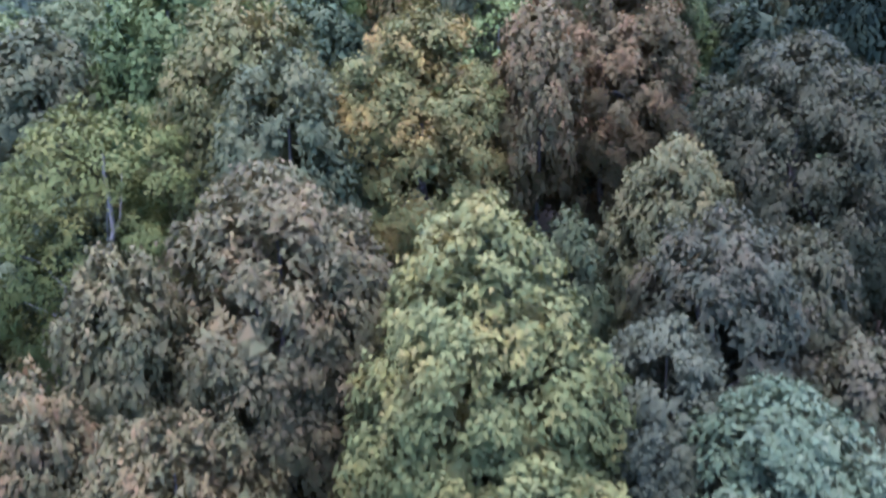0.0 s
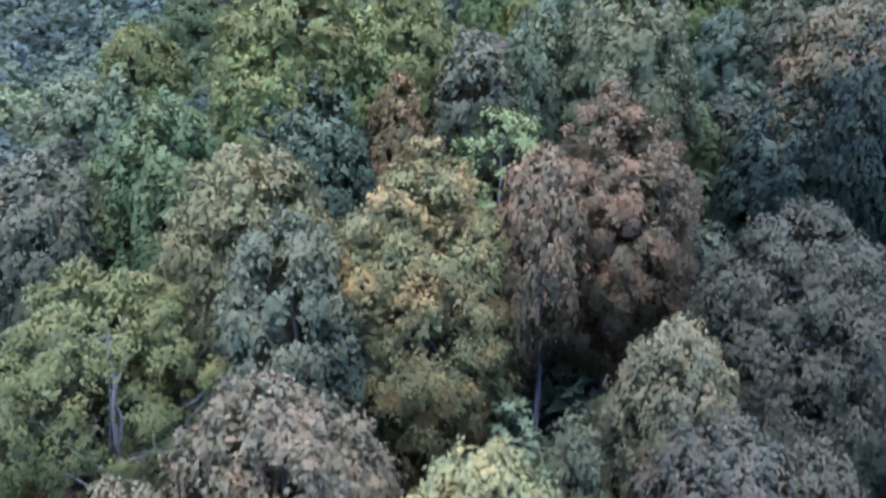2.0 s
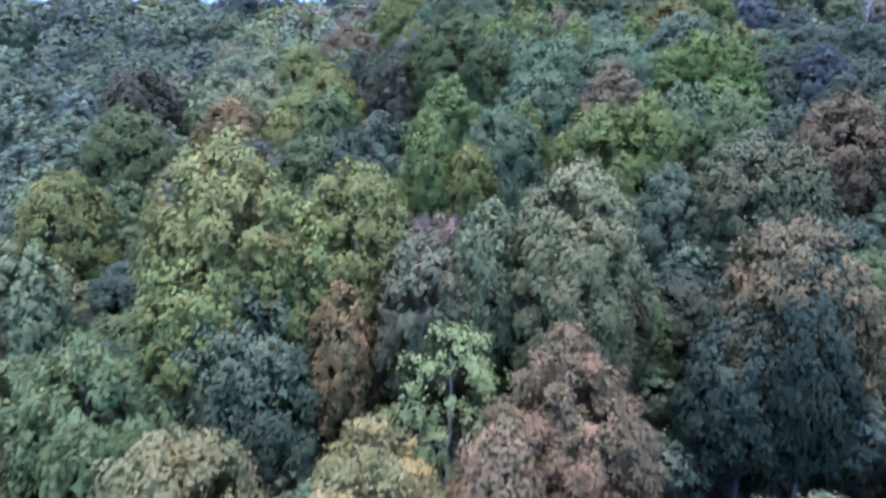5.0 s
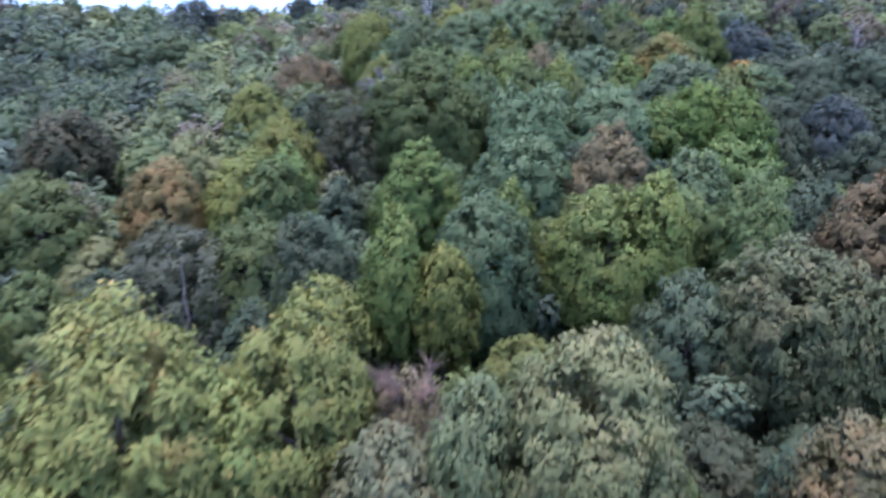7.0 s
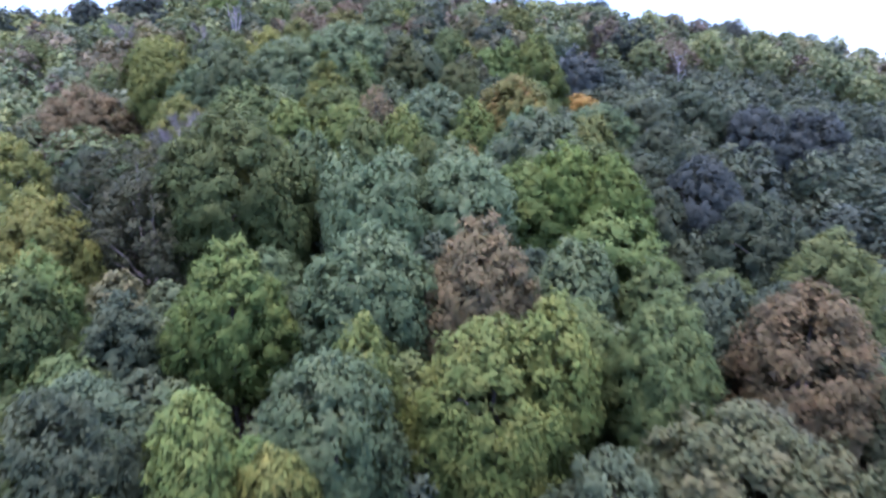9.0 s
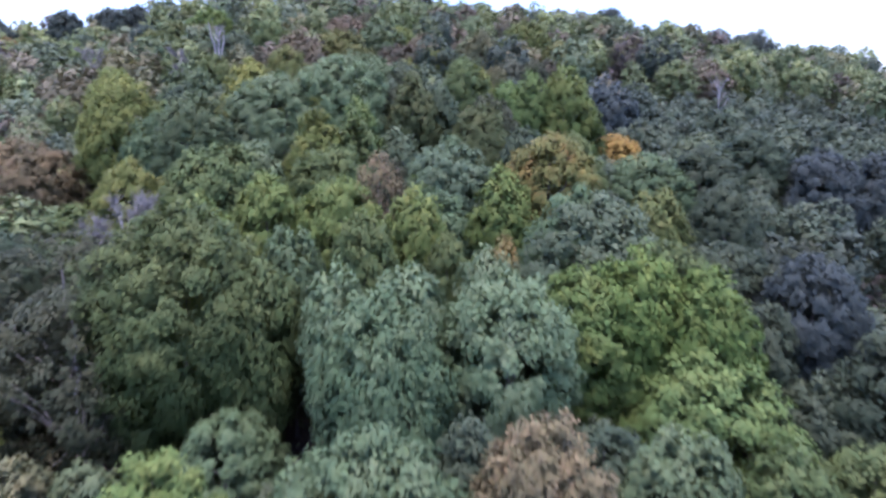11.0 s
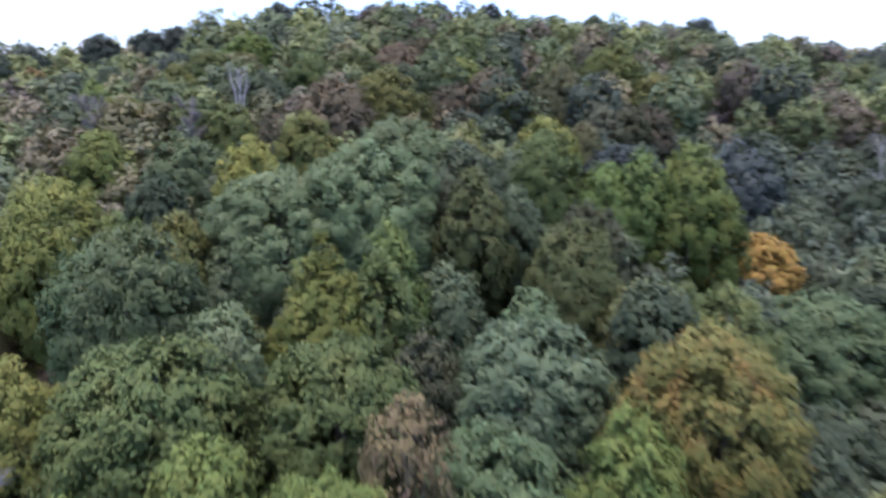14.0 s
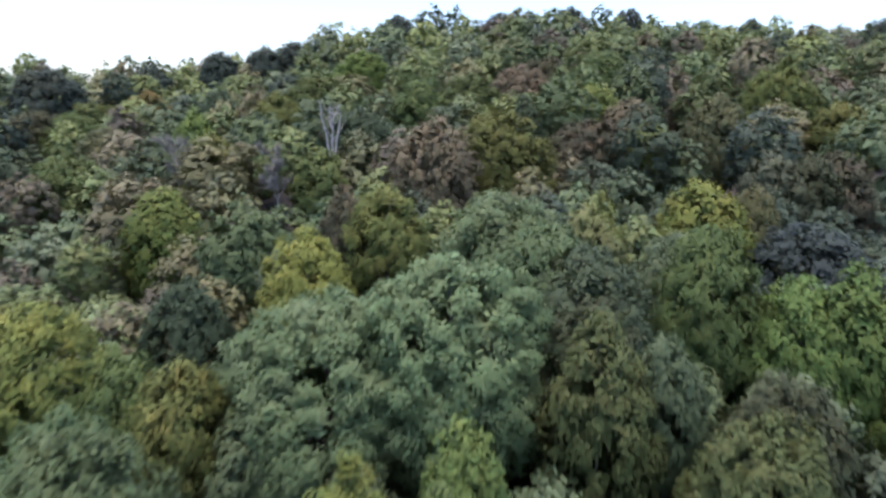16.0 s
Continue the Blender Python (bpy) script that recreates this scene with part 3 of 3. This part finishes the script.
tree("brown_tan", "round", 94.2, 211.4, 82.4, 4.6)
tree("green", "round", -47.7, 325.0, 91.4, 9.0)
tree("brown_grey", "round", -58.0, 312.6, 89.0, 7.6)
tree("far_hazed_green", "round", 127.8, 394.5, 128.2, 5.9)
tree("far_hazed_green", "round", 38.2, 368.5, 121.3, 5.5)
tree("far_hazed_green", "round", -22.3, 371.4, 108.7, 6.0)
tree("far_hazed_green", "round", 80.3, 402.6, 127.0, 6.9)
tree("far_hazed_green", "round", -23.3, 375.6, 109.0, 5.3)
tree("far_hazed_green", "round", 222.3, 379.0, 123.5, 8.5)
tree("far_hazed_green", "round", 234.6, 295.7, 103.0, 10.2)
tree("far_hazed_green", "round", 171.8, 383.3, 123.5, 4.5)
tree("far_hazed_green", "round", -44.6, 372.4, 104.8, 6.0)
tree("dead_gold", "sparse", 3.7, 60.4, 40.7, 2.1)
tree("pink_brown", "round", 2.4, 55.7, 39.1, 3.0)
tree("yellow_green", "round", -7.9, 111.0, 53.9, 4.0)
tree("olive_green", "round", -18.4, 113.0, 53.2, 4.8)
tree("brown_grey", "round", -40.0, 128.7, 56.0, 5.4)
tree("green", "round", -8.1, 99.8, 50.8, 3.5)
tree("brown_green", "tall", 44.0, 165.3, 75.8, 5.3)
tree("teal_green", "round", 22.4, 105.5, 58.1, 4.9)
tree("teal_pale", "round", 30.8, 103.7, 58.8, 4.4)
tree("teal_green", "round", 44.0, 116.7, 63.1, 4.5)
tree("lime_green", "round", 27.1, 79.8, 50.5, 2.8)
tree("brown_green", "tall", 65.0, 110.4, 58.1, 5.1)
tree("deep_green", "round", 82.3, 144.8, 65.2, 6.4)
tree("far_hazed_green", "round", -62.4, 332.3, 101.1, 8.3)
tree("green", "round", -47.4, 308.3, 88.3, 7.5)
tree("olive", "round", -28.7, 279.2, 85.2, 6.4)
tree("deep_green", "round", 6.3, 255.6, 88.1, 5.0)
tree("olive_lime", "round", 7.7, 279.2, 92.8, 6.5)
tree("deep_green", "round", -11.4, 311.0, 94.3, 5.4)
tree("purple_brown", "round", 61.1, 272.7, 98.3, 7.7)
tree("deep_green", "tall", 55.2, 241.8, 91.4, 3.1)
tree("lime_green", "round", 70.7, 252.7, 93.6, 5.1)
tree("deep_green", "tall", 86.2, 277.7, 99.7, 4.0)
tree("olive_tan", "round", 72.6, 194.9, 79.4, 3.1)
tree("brown_green", "round", 89.5, 210.7, 82.3, 4.1)
tree("olive_lime", "tall", 51.6, 188.4, 80.3, 2.8)
tree("far_hazed_green", "round", -6.2, 366.6, 109.7, 5.9)
tree("far_hazed_green", "round", 3.2, 366.1, 111.5, 4.9)
tree("far_hazed_green", "round", 193.4, 376.1, 120.2, 5.5)
tree("blue_dark_hazed", "round", 107.5, 146.4, 64.3, 6.7)
tree("blue_dark_hazed", "round", 119.5, 144.4, 63.6, 6.8)

# ---- bare and dead trees among the others ----
def bare_tree(x, y, top, visible, spread, twig_count, skin, label, stems=0):
    """A leafless tree: a forked trunk, bent limbs and fine twigs."""
    rng = np.random.default_rng(int(x * 7 + y * 13))
    base = float(ground_z(x, y))
    tall = top - base
    ob = new("dead_tree")
    ob.matrix_basis = pose(x, y, base, 0, 0, 0 if stems else rng.uniform(0, 360))
    eye_m = Matrix.Identity(4)
    p = bent(rng, (0, 0, -0.5), (spread * 0.15, 0, tall * 0.96), 10, 0.18)
    part("trunk", mesh_from("trunk", *tube(p, np.linspace(0.24, 0.04, 10), 8), [skin], True), ob, eye_m)
    tips = []
    for k in range(9):
        z = tall - visible * rng.uniform(0.25, 1.0)
        a = np.array([np.interp(z, p[:, 2], p[:, 0]), np.interp(z, p[:, 2], p[:, 1]), z])
        g = k * 2.4 + rng.uniform(-0.4, 0.4)
        reach_out = spread * rng.uniform(0.5, 1.0)
        b = a + np.array([math.cos(g) * reach_out, math.sin(g) * reach_out, min(tall - z, reach_out * rng.uniform(0.9, 1.8))])
        q = bent(rng, a, b, 7, 0.15, 0.1)
        part("limb", mesh_from("limb", *tube(q, np.linspace(0.09, 0.02, 7), 6), [skin], True), ob, eye_m)
        tips += [q[3], q[4], q[5], q[6]]
    for k in range(stems):
        a = np.array([0.1 * k, 0, tall - visible * 1.25])
        b = np.array([-1.9 + 1.75 * k, 0.4 * k, tall * 1.0 - 0.9 * k])
        part("limb", mesh_from("limb", *tube(bent(rng, a, b, 8, 0.12), np.linspace(0.24, 0.07, 8), 7), [skin], True), ob, eye_m)
    vs, fs, n = [], [], 0
    for k in range(twig_count):
        a = tips[rng.integers(0, len(tips))]
        b = a + rng.normal(0, 0.45, 3) + np.array([0, 0, 0.45])
        v, f = tube(bent(rng, a, b, 3, 0.04), (0.03, 0.02, 0.01), 3)
        vs.append(v), fs.append(f + n)
        n += len(v)
    twigs = part("twig", mesh_from("twig", np.concatenate(vs), np.concatenate(fs), [skin]), ob, eye_m, "fine bare twigs")
    tagged(twigs, kind="stuff")
    planted.append((x, y, spread))
    return tagged(ob, label, "tree", "bare trees")


bare_tree(121.0, 186.0, 77.5, 9.0, 2.6, 70, DEAD_BARK, "dead tree with pale bleached trunk and bare limbs")
bare_tree(21.8, 232.0, 90.0, 8.0, 2.6, 60, DEAD_BARK, "dead tree with pale forked trunk, no leaves", 3)
tree("deep_green", "round", 26.5, 241.0, 89.0, 5.5)
tree("green", "round", 20.6, 225.5, 82.6, 4.6)
tree("deep_green", "round", 115.4, 180.3, 70.7, 4.8)
bare_tree(14.2, 225.5, 83.0, 8.5, 2.8, 2200, GREY_BARK, "grey bare tree with fine leafless twigs")
bare_tree(-4.0, 240.0, 83.5, 7.0, 3.4, 1200, GREY_BARK, "grey bare tree with fine leafless twigs")
bare_tree(4.4, 61.0, 39.6, 5.0, 3.2, 700, BROWN_BARK, "leafless tree with a tangle of brown twigs")
bare_tree(5.0, 130.0, 61.5, 8.0, 3.8, 1500, GREY_BARK, "grey bare tree with fine leafless twigs")

# ---- the rest of the wood, between the trees above ----
COMMON = ["green"] * 4 + ["deep_green"] * 6 + ["brown_green"] * 3 + ["teal_green"] * 2 + ["olive_green", "grey_green", "blue_green"]
# dark leaves of low filler trees, painting the shade between the crowns
GAP_DARKS = ["brown_tan", "brown_green", "deep_green", "brown_green", "brown_green"]


def free(x, y, r, gap):
    return all((x - a) ** 2 + (y - b) ** 2 > (gap * (r + c)) ** 2 for a, b, c in planted)


def in_view(x, y, margin=0.0):
    """Inside the fan of ground that the flight looks over."""
    return -0.75 * (y + 12) - 10 - margin < x < 1.05 * y + 22 + margin


tree("pale_gold", "round", 1.9, 20.0, 20.6, 4.3)
# low trees at the foot of the tall ones on the spur
for low_x, low_y, drop, wide, leaves in ((8.5, 69, 6, 3.6, "green"), (13.5, 72, 6, 3.4, "olive_lime"), (3.0, 63, 5, 3.6, "brown_green"), (17.5, 69, 6, 3.4, "green"), (11.0, 63, 6, 3.4, "deep_green")):
    tree(leaves, "round", low_x, low_y, float(canopy(low_x, low_y)) - drop, wide)

crowd = []
step = 3.4
for j in range(int(-18 / step), int(215 / step)):
    for i in range(int(-75 / step), int(175 / step)):
        x, y = (i + pick.uniform(0.1, 0.9)) * step, (j + pick.uniform(0.1, 0.9)) * step
        r = pick.uniform(3.0, 4.9)
        if not in_view(x, y) or not free(x, y, r, 0.72) or (y < 20 and abs(x) < 15):
            continue
        top = float(canopy(x, y)) - pick.uniform(1.5, 6.5)
        # hollow: tops set lower, its shade painted in with darker leaves
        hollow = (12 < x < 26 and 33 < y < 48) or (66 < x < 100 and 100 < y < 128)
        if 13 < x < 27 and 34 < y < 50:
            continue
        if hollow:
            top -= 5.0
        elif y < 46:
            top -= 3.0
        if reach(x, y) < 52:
            tree("hollow_dark_green" if hollow else pick.choice(GAP_DARKS if y < 46 else COMMON), pick.choice(["round", "round", "tall"]), x, y, top, r)
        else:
            # low hues paint in shade of hollow and left dip; right side darker too
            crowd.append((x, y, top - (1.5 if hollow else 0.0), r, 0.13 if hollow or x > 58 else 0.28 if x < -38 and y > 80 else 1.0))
            planted.append((x, y, r))

# young trees in the gaps between the crowns
step = 2.3
for j in range(int(34 / step), int(150 / step)):
    for i in range(int(-60 / step), int(110 / step)):
        x, y = (i + pick.uniform(0.1, 0.9)) * step, (j + pick.uniform(0.1, 0.9)) * step
        r = pick.uniform(1.7, 2.6)
        if in_view(x, y) and reach(x, y) < 62 and free(x, y, r, 0.74):
            crowd.append((x, y, float(canopy(x, y)) - pick.uniform(6.0, 10.0), r, 0.3))
            planted.append((x, y, r))


def turned(q, a, k, kz, x, y, z):
    """Leaves of a crown turned by a, scaled and put in place."""
    ca, sa = math.cos(a), math.sin(a)
    q = np.stack([q[..., 0] * ca - q[..., 1] * sa, q[..., 0] * sa + q[..., 1] * ca, q[..., 2]], -1)
    q[:, 0] = q[:, 0] * np.array([k, k, kz]) + np.array([x, y, z])
    return q


def far_crown(seed, shape, leaves, leaf, count, small=0.17, large=0.28):
    """A distant crown: fewer, larger leaves."""
    return crown_leaves(seed, shape, leaves, leaf, count, small, large, 0.6, 6, 0.42)[0]


def woods(name, region, step, label):
    """The trees further off, too many to count, as one mesh of leaf clumps."""
    rng = np.random.default_rng(31)
    coarse = [far_crown(900 + k, "round" if k % 3 else "tall", 1150, 0.44, 46) for k in range(8)]
    last = [far_crown(980 + k, "round" if k % 3 else "tall", 640, 0.58, 40) for k in range(8)]
    middle = [far_crown(930 + k, "round" if k % 3 else "tall", 1800, 0.36, 56) for k in range(8)]
    fine = [far_crown(950 + k, "round" if k % 3 else "tall", 2000, 0.34, 60) for k in range(8)]
    quads, hues = [], []

    def add(protos, x, y, top, r, most=1.0):
        q = protos[rng.integers(0, len(protos))]
        a, k = rng.uniform(0, 6.28), r / RADIUS
        quads.append(turned(q, a, k, k * rng.uniform(0.85, 1.2), x, y, top))
        hues.append(np.full(len(q), most * rng.random(), np.float32))

    for x, y, top, r, most in crowd:
        add(fine, x, y, top, r, most)
    x0, x1, y0, y1 = region
    for j in range(int((y1 - y0) / step)):
        for i in range(int((x1 - x0) / step)):
            x, y = x0 + (i + 0.5 * (j % 2) + rng.uniform(0.15, 0.85)) * step, y0 + (j + rng.uniform(0.15, 0.85)) * step
            if (y < 215 and in_view(x, y) and -75 < x < 175) or (not in_view(x, y, 25) and rng.random() < 0.85):
                continue
            r = rng.uniform(0.37, 0.56) * step
            if y > 190 and not free(x, y, r, 0.6):
                continue
            # left dip: its shade is put into the leaves as low, dark hues
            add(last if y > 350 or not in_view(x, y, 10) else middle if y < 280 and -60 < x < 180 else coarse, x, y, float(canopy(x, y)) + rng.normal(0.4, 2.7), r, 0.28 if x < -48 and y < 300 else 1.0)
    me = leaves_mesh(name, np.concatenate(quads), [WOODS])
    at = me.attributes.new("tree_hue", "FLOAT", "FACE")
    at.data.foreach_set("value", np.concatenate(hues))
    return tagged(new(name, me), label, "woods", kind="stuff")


woods("far_woods", (-150, 300, -60, 440), 12.0, "dense mixed deciduous woods in haze-paled green and early autumn colours")


def undergrowth(name, count, label):
    """Low bushes and saplings on the forest floor."""
    rng = np.random.default_rng(77)
    protos = [crown_leaves(700 + k, "round", 120, 0.62, 12, 0.3, 0.45, 1.0, 4)[0] for k in range(5)]
    quads, hues = [], []
    for _ in range(count):
        x, y = rng.uniform(-60, 120), 2 + 163 * rng.random() ** 1.4
        if not in_view(x, y):
            continue
        q, r, a = protos[rng.integers(0, 5)], rng.choice([1.2, 1.6, 2.0, 2.6, 3.1]) * rng.uniform(0.8, 1.2), rng.uniform(0, 6.28)
        k, b = r / RADIUS, float(ground_z(x, y))
        quads.append(turned(q, a, k, k * rng.uniform(0.7, 1.4), x, y, b + 5.5 * k))
        hues.append(np.full(len(q), rng.choice([0.02, 0.1, 0.2, 0.3, 0.9]), np.float32))
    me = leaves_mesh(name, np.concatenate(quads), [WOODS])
    at = me.attributes.new("tree_hue", "FLOAT", "FACE")
    at.data.foreach_set("value", np.concatenate(hues))
    return tagged(new(name, me), label, "undergrowth", kind="stuff")


undergrowth("undergrowth", 3200, "low dark green bushes and saplings under the trees")
